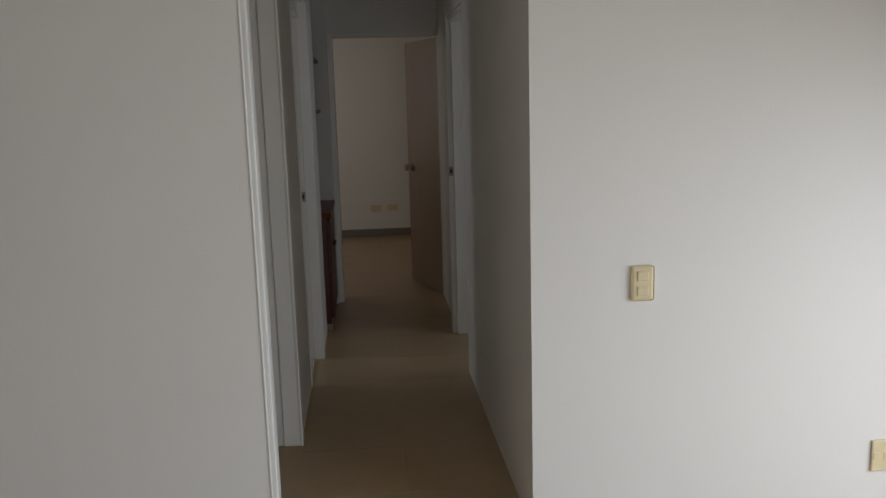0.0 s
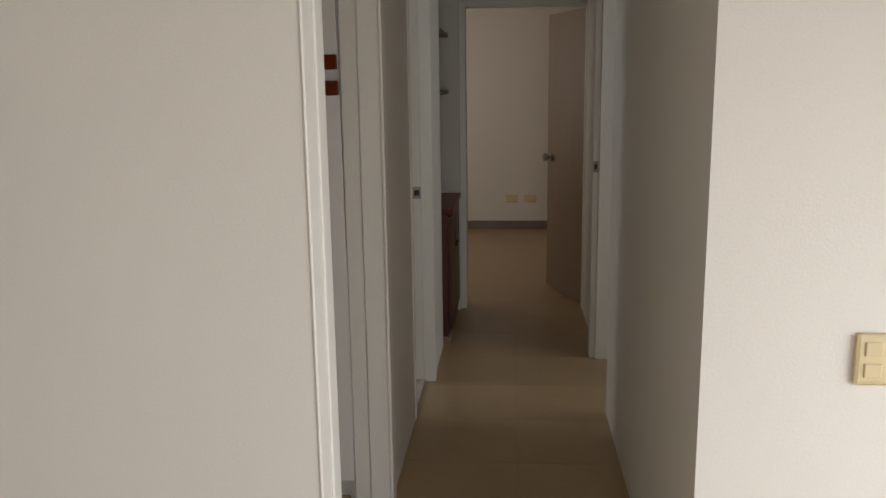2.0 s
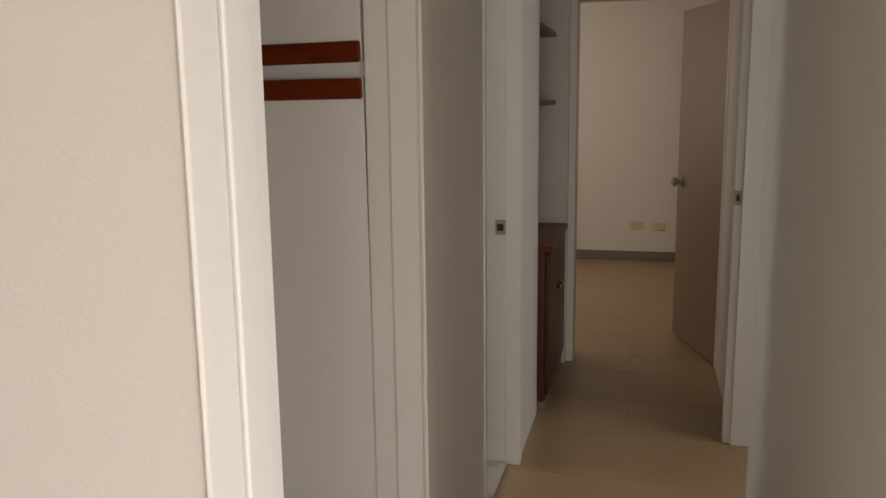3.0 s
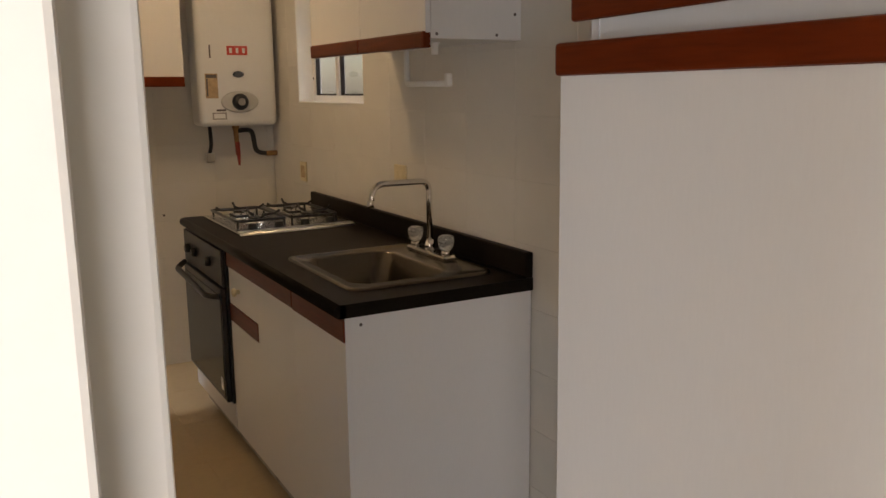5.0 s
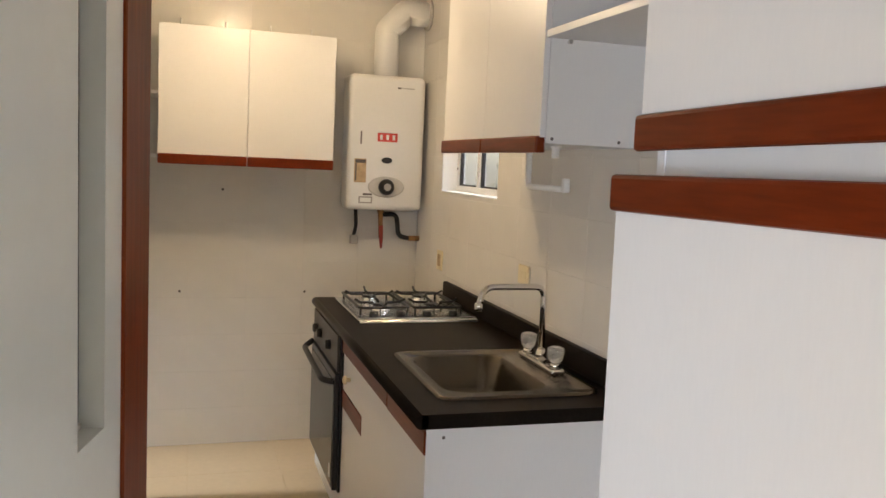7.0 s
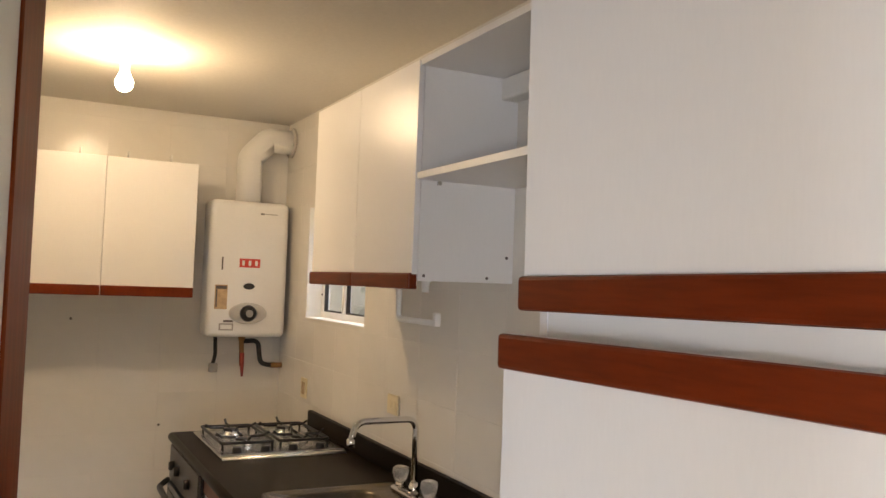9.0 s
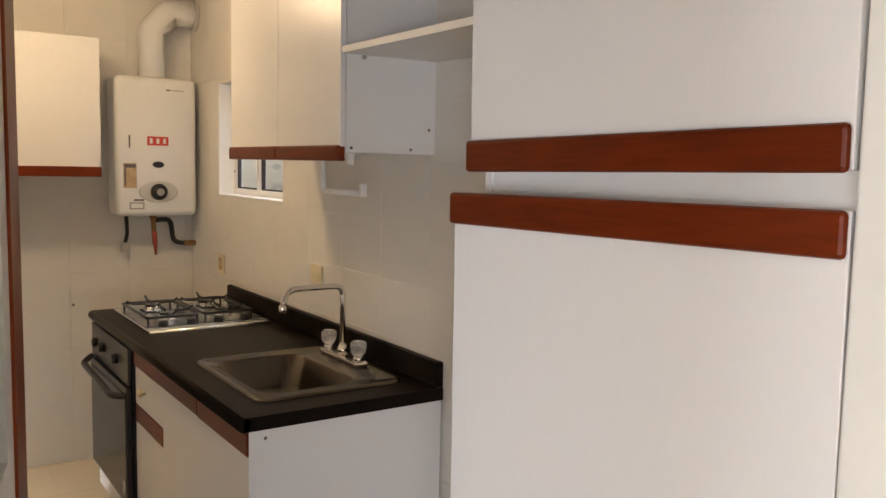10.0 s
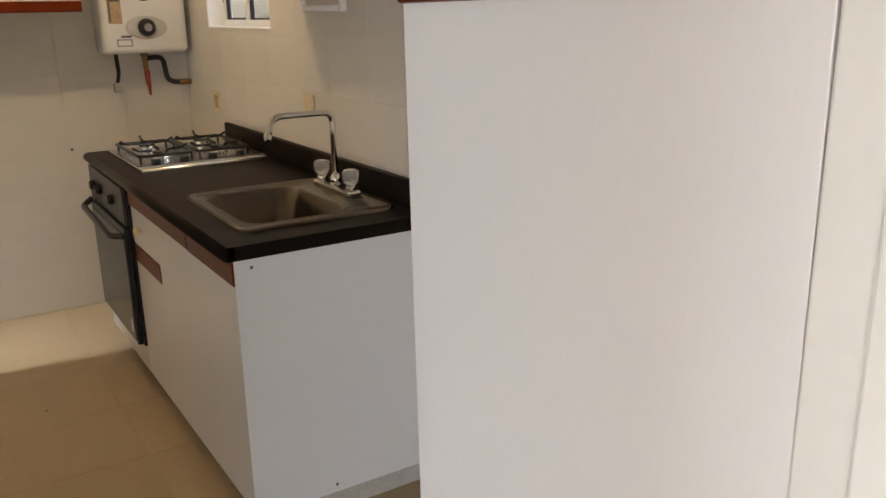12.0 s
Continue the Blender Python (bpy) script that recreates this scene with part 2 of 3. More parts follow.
wall("wall_hall_left", PAINT, (1.665, 1.8, 0.05, 0.8, 0, CZ), (1.665, 1.8, -0.93, 0.05, DH + 0.04, CZ), (1.665, 1.8, 0.8, 1.29, DH, CZ), (1.55, 1.84, 1.32, 1.9, 0, CZ), (1.42, 1.46, 1.78, 2.7, 0, CZ), (1.46, 1.7, 1.78, 1.9, 0, CZ), label="off-white hallway wall with two doorways")
wall("wall_hall_right", PAINT, (2.69, 2.81, -0.83, 0.89, 0, CZ), (2.69, 2.81, 0.89, 1.68, DH, CZ), (2.73, 2.85, 1.76, 2.75, 0, CZ), label="off-white hallway wall with a doorway")
wall("wall_hall_end", PAINT, (1.42, 1.9, 2.7, 2.88, 0, CZ), (1.9, 2.75, 2.75, 2.88, 2.05, CZ), (2.75, 5.1, 2.75, 2.88, 0, CZ), label="plaster wall around the bedroom doorway")
wall("wall_bedroom", PAINT, (0.3, 3.9, 5.95, 6.1, 0, CZ), (0.2, 0.3, 2.7, 6.1, 0, CZ), (3.9, 4.0, 2.88, 6.1, 0, CZ), (0.3, 1.42, 2.7, 2.8, 0, CZ), label="pale plaster bedroom wall")
wall("wall_bathroom", PAINT, (-0.6, 1.665, 1.9, 2.0, 0, CZ), (-0.7, -0.6, 0.76, 2.0, 0, CZ), label="pale bathroom wall")
WX0, WX1, WZ0, WZ1 = -2.06, -1.25, 1.42, 1.98
back = wall("wall_kitchen_back", GROUT, (-2.62, WX0, 0.639, 0.76, 0, CZ), (WX1, 1.665, 0.639, 0.76, 0, CZ), (WX0, WX1, 0.639, 0.76, 0, WZ0), (WX0, WX1, 0.639, 0.76, WZ1, CZ), label="white glazed tile kitchen wall with small window")
far = wall("wall_kitchen_end", GROUT, (-2.62, -2.5018, -3.1, 0.639, 0, CZ), label="cream glazed tile wall behind water heater")
wall("wall_laundry", PAINT, (-2.62, -1.82, -3.2, -3.1, 0, CZ))
solid("trim_window_reveal", B((WX0, WX1, 0.634, 0.76, WZ0 + 0.0005, WZ0 + 0.005), (WX0 - 0.004, WX0 + 0.006, 0.64, 0.76, WZ0, WZ1), (WX1 - 0.006, WX1 + 0.004, 0.64, 0.76, WZ0, WZ1)), TRIM, "white painted window reveal", "trim", "structure")
solid("backdrop_courtyard", B((-4.5, 1.0, 2.4, 2.5, -0.5, 5.0)), OUTSIDE, "grey courtyard wall outside the window", "backdrop", "structure")

win = thing("window_1", (-1.66, 0.74, WZ0), "small white aluminium sliding kitchen window", "window")
tagged(win, kind="structure")
part("window_frame", B((WX0 + 0.006, WX1 - 0.006, 0.715, 0.755, WZ0 + 0.004, WZ0 + 0.035), (WX0 + 0.006, WX1 - 0.006, 0.715, 0.755, WZ1 - 0.03, WZ1), (WX0 + 0.006, WX0 + 0.04, 0.717, 0.753, WZ0 + 0.035, WZ1 - 0.03), (WX1 - 0.04, WX1 - 0.006, 0.717, 0.753, WZ0 + 0.035, WZ1 - 0.03)), WHITEP, win)
part("mullion", B((-1.735, -1.7, 0.712, 0.75, WZ0 + 0.035, WZ1 - 0.03), bevel=0.002), WHITEP, win)
for x in (WX0 + 0.04, -1.7):
    part("gasket", B((x, x + 0.014, 0.722, 0.74, WZ0 + 0.035, WZ1 - 0.03)), DARK, win, "black rubber gasket")
for a, b in ((WX0 + 0.04, -1.735), (-1.7, WX1 - 0.04)):
    part("gasket", B((a + 0.014, b, 0.724, 0.738, WZ0 + 0.035, WZ0 + 0.043)), DARK, win, "black rubber gasket")
    p = part("pane", B((a + 0.014, b, 0.731, 0.736, WZ0 + 0.043, WZ1 - 0.03)), GLASS, win)
    p.visible_shadow = False
part("latch_screw", turned(bmesh.new(), [(0, 0.006), (0.004, 0.004)], (WX0 + 0.023, 0.715, WZ0 + 0.12), "-Y", 10), INK, win)

# door frames and trim of the hallway
solid("trim_kitchen_doorway", B((1.788, 1.797, -1.053, -0.96, 0, DH + 0.12), (1.788, 1.803, -0.957, -0.883, 0, DH + 0.12), (1.68, 1.777, -0.9285, -0.86, 0, DH), (1.7205, 1.792, -0.872, -0.828, 0, DH), (1.68, 1.72, -0.859, -0.79, 0, DH),
    (1.6635, 1.7245, -0.014, 0.05, 0, DH), (1.7255, 1.8, -0.024, 0.05, 0, DH), (1.8, 1.812, -0.032, 0.045, 0, DH + 0.1), (1.672, 1.798, -0.928, -0.03, DH, DH + 0.04), (1.8, 1.812, -0.885, 0.045, DH, DH + 0.1), bevel=0.004), TRIM, "white painted kitchen door frame", "trim", "structure")
solid("trim_bathroom_doorway", B((1.672, 1.806, 0.772, 0.8, 0, DH), (1.55, 1.79, 1.29, 1.32, 0, DH), (1.79, 1.85, 1.285, 1.345, 0, DH + 0.06), (1.672, 1.806, 0.8, 1.29, DH - 0.03, DH), bevel=0.004), TRIM, "off-white bathroom door frame", "trim", "structure")
solid("trim_side_room_doorway", B((2.695, 2.81, 0.885, 0.91, 0, DH), (2.715, 2.83, 1.68, 1.76, 0, DH + 0.06), (2.683, 2.716, 1.7, 1.76, 0, DH + 0.06), (2.7, 2.82, 0.9, 1.7, DH - 0.03, DH), bevel=0.004), TRIM, "off-white side room door frame", "trim", "structure")
solid("trim_bedroom_doorway", B((1.9, 1.94, 2.74, 2.9, 0, 2.05), (2.725, 2.76, 2.735, 2.9, 0, 2.05), (1.94, 2.725, 2.745, 2.89, 2.02, 2.05), bevel=0.004), TRIM, "off-white bedroom door frame", "trim", "structure")
solid("baseboard_bedroom", B((0.3, 3.9, 5.938, 5.95, 0, 0.085), bevel=0.003), SKIRT, "brown ceramic bedroom skirting", "baseboard", "structure")
solid("baseboard_living", B((-1.7, 1.6, -1.062, -1.05, 0, 0.08), bevel=0.003), SKIRT, "brown ceramic skirting", "baseboard", "structure")
solid("trim_bathroom_threshold", B((1.69, 1.795, 0.8, 1.29, -0.001, 0.012), bevel=0.004), CEMENT, "pale stone bathroom threshold", "trim", "structure")


# ---- hallway and living room things ----
def strike(name, x0, x1, y0, y1, z):
    t = thing(name, ((x0 + x1) / 2, (y0 + y1) / 2, z), "dark metal strike plate set in door frame", "strike plate")
    part("plate", B((x0, x1, y0, y1, z - 0.03, z + 0.03), bevel=0.001), GREY, t)
    part("slot", B((x0 + 0.008, x1 - 0.008, y0 - 0.002, y1 - 0.002, z - 0.014, z + 0.014)), DARK, t)


strike("strike_plate", 1.748, 1.789, 1.284, 1.289, 1.0)
strike("strike_plate", 2.684, 2.712, 1.694, 1.699, 1.085)


def switch(at, label):
    x, y, z = at
    t = thing("light_switch", at, label, "light switch")
    part("cover_plate", B((x - 0.041, x + 0.041, y - 0.011, y, z - 0.062, z + 0.062), bevel=0.01), IVORY, t)
    for dz in (-0.026, 0.026):
        part("rocker", B((x - 0.02, x + 0.02, y - 0.015, y - 0.008, z + dz - 0.017, z + dz + 0.017), bevel=0.003), IVORY, t)


switch((3.076, -0.95, 0.905), "ivory double rocker light switch on wall")


def outlet(at, label, w=0.11, h=0.07, axis="y"):
    x, y, z = at
    t = thing("wall_outlet", at, label, "outlet")
    part("cover_plate", B((x - w / 2, x + w / 2, y - 0.01, y, z - h / 2, z + h / 2), bevel=0.004), IVORY, t)
    for dx in (-0.02, 0.02):
        part("socket", B((x + dx - 0.012, x + dx + 0.012, y - 0.0125, y - 0.008, z - 0.014, z + 0.014), bevel=0.002), INK if axis == "d" else IVORY, t)


outlet((3.985, -0.95, 0.215), "ivory wall outlet low on living wall", 0.075, 0.12)
outlet((2.25, 5.95, 0.325), "ivory double outlet on bedroom wall", 0.12, 0.075)
outlet((2.442, 5.95, 0.325), "ivory double outlet on bedroom wall", 0.12, 0.075)

# bedroom door, standing open
hinge, tip = Vector((2.735, 2.78, 0)), Vector((2.515, 3.43, 0))
u = (tip - hinge).normalized()
turn = Matrix.Translation(hinge) @ Matrix.Rotation(math.atan2(u.y, u.x), 4, "Z")
bd = thing("door_2", (0, 0, 0), "pale flush bedroom door standing open", "door")
tagged(bd, kind="structure")
bd.matrix_world = turn
L = (tip - hinge).length
part("leaf", B((0, L, -0.035, 0, 0.012, 2.01), bevel=0.002), DOORWOOD, bd)
part("edge_strip", B((L - 0.001, L + 0.004, -0.034, -0.001, 0.014, 1.978)), DARK, bd)
kb = turned(bmesh.new(), [(0, 0.03), (0.006, 0.03), (0.008, 0.012), (0.03, 0.012), (0.036, 0.026), (0.055, 0.03), (0.066, 0.018)], (L - 0.07, 0.0, 0.99), "Y", 16)
part("door_knob", kb, GREY, bd)

# low cabinet in the hallway niche
hc = thing("niche_cabinet", (1.7, 2.25, 0), "dark red wooden cabinet built into hallway niche", "cabinet")
part("body", B((1.47, 1.875, 1.91, 2.69, 0.05, 0.785), bevel=0.002), DARKWOOD, hc)
part("top", B((1.465, 1.905, 1.905, 2.695, 0.785, 0.815), bevel=0.004), WOOD, hc, "red-brown wooden top")
for a, b in ((1.915, 2.295), (2.305, 2.685)):
    d = part("door", B((1.875, 1.893, a, b, 0.09, 0.775), bevel=0.003), DARKWOOD, hc)
    part("knob", turned(bmesh.new(), [(0, 0.006), (0.012, 0.006), (0.016, 0.012), (0.024, 0.01)], (1.893, b - 0.04 if a < 2 else a + 0.04, 0.55), "X", 12), CHROME, d)
part("plinth", B((1.5, 1.88, 1.93, 2.68, 0, 0.055)), DOORWOOD, hc)
for z in (1.48, 1.84):
    s = thing("niche_shelf", (1.7, 2.25, z), "dark wooden shelf above hallway cabinet", "shelf", "shelves in the hallway niche")
    part("board", B((1.46, 1.83, 1.9, 2.7, z - 0.012, z + 0.012), bevel=0.003), DARKWOOD, s)

# ---- kitchen door, standing open ----
hinge, tip = Vector((1.662, -0.835, 0)), Vector((0.885, -0.659, 0))
u = (tip - hinge).normalized()
kd = thing("door_1", (0, 0, 0), "white kitchen door standing open, brown edge and slit pane", "door")
tagged(kd, kind="structure")
kd.matrix_world = Matrix.Translation(hinge) @ Matrix.Rotation(math.atan2(u.y, u.x), 4, "Z")
L = (tip - hinge).length
s0, s1, z0, z1 = L - 0.252, L - 0.167, 1.235, 1.735
part("leaf", B((0, s0, 0, 0.045, 0.01, 2.03), (s1, L - 0.108, 0, 0.045, 0.01, 2.03), (s0, s1, 0, 0.045, 0.01, z0), (s0, s1, 0, 0.045, z1, 2.03)), DOORPAINT, kd)
part("edge_post", B((L - 0.108, L, -0.004, 0.048, 0.01, 2.035), bevel=0.004), WOODV, kd, "red-brown wooden edge strip")
part("pane", B((s0, s1 - 0.004, 0.03, 0.036, z0, z1)), FROST, kd, "grey frosted slit pane")
part("gasket", B((s1 - 0.004, s1 - 0.001, 0.0285, 0.036, z0, z1)), DARK, kd)
part("pane_bead", B((s0, s1 - 0.004, 0.024, 0.03, z0, z0 + 0.006)), CEMENT, kd)


# ---- tall cabinet ----
tc = thing("tall_cabinet", (1.345, 0.3, 0), "white tall kitchen cabinet with red-brown wooden handle rails", "cabinet")
X0, X1 = 1.02, 1.66
for nm, span in (("side_panel", (X0 + 0.004, X0 + 0.022, 0.012, 0.637, 0.0, CZ - 0.004)), ("side_panel", (X1 - 0.02, X1, 0.012, 0.637, 0.0, CZ - 0.004)), ("back_panel", (X0 + 0.022, X1 - 0.02, 0.62, 0.637, 0.0, CZ - 0.004)),
        ("top_panel", (X0 + 0.022, X1 - 0.02, 0.014, 0.62, CZ - 0.03, CZ - 0.004)), ("middle_rail", (X0 + 0.022, X1 - 0.02, 0.014, 0.62, 1.53, 1.62)), ("plinth", (X0 + 0.022, X1 - 0.02, 0.04, 0.62, 0.0, 0.08))):
    part(nm, B(span), MELAMINE, tc)
sag = Matrix.Translation((X1, 0, 1.6)) @ Matrix.Rotation(radians(-0.9), 4, "Y") @ Matrix.Translation((-X1, 0, -1.6))
bm = B((X0 - 0.008, X1 - 0.003, -0.01, 0.01, 1.596, CZ - 0.02), bevel=0.0015)
bm.transform(sag)
ud = part("upper_door", bm, MELAMINE, tc)
bm = B((X0 - 0.01, X1 - 0.004, -0.021, -0.01, 1.593, 1.643), bevel=0.006)
bm.transform(sag)
part("handle_rail", bm, WOOD, ud, "varnished red-brown handle rail")
swing = Matrix.Translation((X1, -0.004, 0)) @ Matrix.Rotation(radians(3.4), 4, "Z") @ Matrix.Translation((0, 0, 1.562)) @ Matrix.Rotation(radians(-0.5), 4, "Y") @ Matrix.Translation((-X1, 0.004, -1.562))
bm = B((X0, X1 - 0.003, -0.008, 0.01, 0.085, 1.5555), bevel=0.0015)
bm.transform(swing)
ld = part("lower_door", bm, MELAMINE, tc)
bm = B((X0 - 0.002, X1 - 0.003, -0.02, -0.008, 1.506, 1.556), bevel=0.006)
bm.transform(swing)
part("handle_rail", bm, WOOD, ld, "varnished red-brown handle rail")

# ---- counter run ----
CX = -1.9
wt = thing("worktop", (-0.95, 0.3, 0.86), "dark laminate worktop with upstand over base cabinets", "worktop")
sx0, sx1, sy0, sy1 = -0.69, -0.14, 0.1, 0.47
hx0, hx1, hy0, hy1 = -1.80, -1.28, 0.1, 0.55
bm = B((CX, hx0, -0.012, 0.637, 0.86, 0.9), (hx1, sx0, -0.012, 0.637, 0.86, 0.9), (sx1, 0.004, -0.012, 0.637, 0.86, 0.9), (hx0, hx1, -0.012, hy0, 0.86, 0.9), (hx0, hx1, hy1, 0.637, 0.86, 0.9), (sx0, sx1, -0.012, sy0, 0.86, 0.9), (sx0, sx1, sy1, 0.637, 0.86, 0.9))
bmesh.ops.remove_doubles(bm, verts=bm.verts, dist=0.0001)
part("slab", bm, WORKTOP, wt)
bm = bmesh.new()
tube(bm, [(CX, -0.012, 0.88), (0.004, -0.012, 0.88)], 0.02, 16)
part("front_edge", bm, WORKTOP, wt, "rounded dark front edge")
part("upstand", B((-1.88, 0.004, 0.612, 0.638, 0.9, 0.982), bevel=0.006), WORKTOP, wt)


def base_unit(name, x0, x1, label):
    t = thing(name, ((x0 + x1) / 2, 0.3, 0.08), label, "cabinet", "base cabinets")
    for nm, span in (("side_panel", (x0 + 0.001, x0 + 0.018, 0.02, 0.63, 0.085, 0.74)), ("side_panel", (x1 - 0.018, x1 - 0.001, 0.02, 0.63, 0.085, 0.74 if x1 < -0.1 else 0.858)), ("floor_panel", (x0 + 0.018, x1 - 0.018, 0.03, 0.63, 0.085, 0.1)), ("back_panel", (x0 + 0.018, x1 - 0.018, 0.61, 0.63, 0.1, 0.7))):
        part(nm, B(span), MELAMINE, t)
    return t


u1 = base_unit("sink_cabinet", -0.432, -0.002, "white sink base cabinet with wooden rail, screwed end panel")
d = part("door", B((-0.4349, -0.007, 0.004, 0.02, 0.09, 0.79)), MELAMINE, u1)
part("handle_rail", B((-0.431, -0.001, -0.003, 0.018, 0.787, 0.852), bevel=0.004), WOOD, d, "red-brown wooden rail")
# dark strip filling the gap beside the door, its shade put in as colour
part("gap_shade", B((-0.0068, -0.0022, 0.006, 0.02, 0.09, 0.785)), INK, u1, "dark strip painted as shade in the door gap")
ep = part("end_panel", B((-0.002, 0.0, 0.002, 0.632, 0.08, 0.86)), MELAMINE, u1)
for y, z in ((0.05, 0.835), (0.05, 0.105), (0.26, 0.105), (0.56, 0.105)):
    part("screw", turned(bmesh.new(), [(0, 0.005), (0.002, 0.004)], (0.0, y, z), "X", 10), INK, ep)
u2 = base_unit("drawer_cabinet", -1.215, -0.436, "white base cabinet with drawer and wooden rails")
part("handle_rail", B((-1.213, -0.434, -0.003, 0.018, 0.79, 0.852), bevel=0.004), WOOD, u2, "red-brown wooden rail")
dr = part("drawer", B((-1.212, -0.836, 0.004, 0.02, 0.638, 0.787), bevel=0.0015), MELAMINE, u2)
part("knob", turned(bmesh.new(), [(0, 0.008), (0.012, 0.008), (0.017, 0.017), (0.026, 0.016), (0.03, 0.008)], (-1.07, 0.004, 0.712), "-Y", 16), IVORY, dr, "ivory round knob")
part("handle_rail", B((-1.212, -0.836, 0.002, 0.018, 0.566, 0.634), bevel=0.003), WOOD, u2)
part("door", B((-1.212, -0.8355, 0.004, 0.02, 0.09, 0.563)), MELAMINE, u2)
part("door", B((-0.8352, -0.4355, 0.004, 0.02, 0.09, 0.787)), MELAMINE, u2)
solid("plinth", B((-1.9, -0.03, 0.05, 0.62, -0.005, 0.083)), CEMENT, "rough grey cement plinth under base cabinets", "plinth", "structure")

# oven
ov = thing("built_in_oven", (-1.56, 0.3, 0.083), "black built-in oven with dark glass door", "oven")
part("body", B((-1.9, -1.222, -0.004, 0.6, 0.2, 0.852)), BLACK, ov)
part("base_panel", B((-1.895, -1.222, 0.004, 0.02, 0.088, 0.198)), MELAMINE, ov)
od = part("door", B((-1.885, -1.235, -0.026, -0.005, 0.205, 0.69), bevel=0.003), BLACK, ov)
part("glass", B((-1.87, -1.25, -0.029, -0.026, 0.22, 0.66)), OVENGLASS, od)
part("handle", tube(bmesh.new(), arc([(-1.86, -0.026, 0.70), (-1.84, -0.07, 0.675), (-1.30, -0.07, 0.655), (-1.265, -0.026, 0.655)], 0.03), 0.013, 10), BLACK, od, "black bar handle")
part("label", B((-1.30, -1.27, -0.0305, -0.029, 0.25, 0.30)), WHITEP, od)
cp = part("control_panel", B((-1.885, -1.235, -0.02, -0.005, 0.70, 0.85), bevel=0.003), PANEL, ov, "steel control panel")
for x in (-1.78, -1.66, -1.42):
    part("knob", turned(bmesh.new(), [(0, 0.022), (0.018, 0.02), (0.022, 0.016)], (x, -0.02, 0.775), "-Y", 16), BLACK, cp)

# hob
hb = thing("gas_hob", (-1.54, 0.32, 0.9), "four-burner steel gas hob with black grates", "hob")
bm = B((-1.83, -1.25, 0.065, 0.58, 0.9, 0.912), bevel=0.005)
part("tray", bm, HOBSTEEL, hb)
# chamfer added along the front, its slope and lighter steel imitate a highlight
bm = skin(bmesh.new(), [[(-1.285, y, 0.9145), (-1.262, y, 0.913), (-1.238, y, 0.904), (-1.238, y, 0.9005), (-1.285, y, 0.9005)] for y in (0.07, 0.578)])
bm.verts.ensure_lookup_table()
bm.faces.new(bm.verts[:5])
bmesh.ops.recalc_face_normals(bm, faces=bm.faces)
part("front_trim", bm, RIMSTEEL, hb, "polished steel front edge, sloped and lightened for its highlight")
part("drip_well", B((-1.8, -1.29, 0.09, 0.555, 0.9105, 0.9135), bevel=0.001), HOBSTEEL, hb)
for i in range(4):
    part("knob", turned(bmesh.new(), [(0, 0.021), (0.012, 0.019), (0.024, 0.017), (0.026, 0.012)], (-1.305, 0.14 + i * 0.115, 0.912), "Z", 16), BLACK, hb)
for x in (-1.70, -1.47):
    for y in (0.20, 0.44):
        b = part("burner", turned(bmesh.new(), [(0, 0.045), (0.008, 0.045), (0.01, 0.03), (0.018, 0.034), (0.022, 0.028)], (x, y, 0.912), "Z", 20), HOBSTEEL, hb)
        part("cap", turned(bmesh.new(), [(0, 0.03), (0.006, 0.03), (0.008, 0.022)], (x, y, 0.934), "Z", 18), BLACK, b)
for y0 in (0.095, 0.335):
    bm = bmesh.new()
    ya, yb, z = y0, y0 + 0.215, 0.938
    tube(bm, arc([(-1.79, ya, z), (-1.38, ya, z), (-1.38, yb, z), (-1.79, yb, z), (-1.79, ya, z)], 0.02, 3), 0.0065, 6)
    for x in (-1.70, -1.47):
        for dx, dy in ((1, 0), (-1, 0), (0, 1), (0, -1)):
            m = Vector((x, (ya + yb) / 2, z))
            tube(bm, [m + Vector((dx * 0.118, dy * 0.112, 0.024)), m + Vector((dx * 0.092, dy * 0.088, 0.01)), m + Vector((dx * 0.03, dy * 0.03, 0.008))], 0.006, 6)
    for x in (-1.785, -1.385):
        for y in (ya + 0.005, yb - 0.005):
            tube(bm, [(x, y, 0.911), (x, y, z)], 0.005, 6)
    part("grate", bm, BLACK, hb, "black wire pan grate")

# sink: rounded rim and bowl as one skin
sk = thing("kitchen_sink", (-0.41, 0.3, 0.9), "inset stainless steel sink in dark worktop", "sink")
bm = skin(bmesh.new(), [rounded(-0.735, -0.09, 0.07, 0.585, 0.045, 0.9005), rounded(-0.733, -0.092, 0.072, 0.583, 0.045, 0.908), rounded(-0.72, -0.105, 0.085, 0.57, 0.04, 0.908), rounded(-0.715, -0.11, 0.09, 0.565, 0.04, 0.905),
    rounded(-0.675, -0.155, 0.112, 0.452, 0.075, 0.905), rounded(-0.667, -0.163, 0.12, 0.444, 0.07, 0.898), rounded(-0.655, -0.175, 0.13, 0.434, 0.07, 0.79), rounded(-0.64, -0.19, 0.145, 0.42, 0.06, 0.765), rounded(-0.61, -0.22, 0.175, 0.39, 0.05, 0.757)])
rim_scale = Matrix.Translation((-0.406, 0.3225, 0)) @ Matrix.Diagonal((0.912, 0.975, 1, 1)) @ Matrix.Translation((0.4125, -0.3275, 0))
bm.transform(rim_scale)
part("basin", bm, STEEL, sk)
part("drain", turned(bmesh.new(), [(0, 0.045), (0.003, 0.043), (0.004, 0.03), (0.0015, 0.028), (0.0015, 0.005)], (-0.415, 0.285, 0.757), "Z", 24), CHROME, sk)

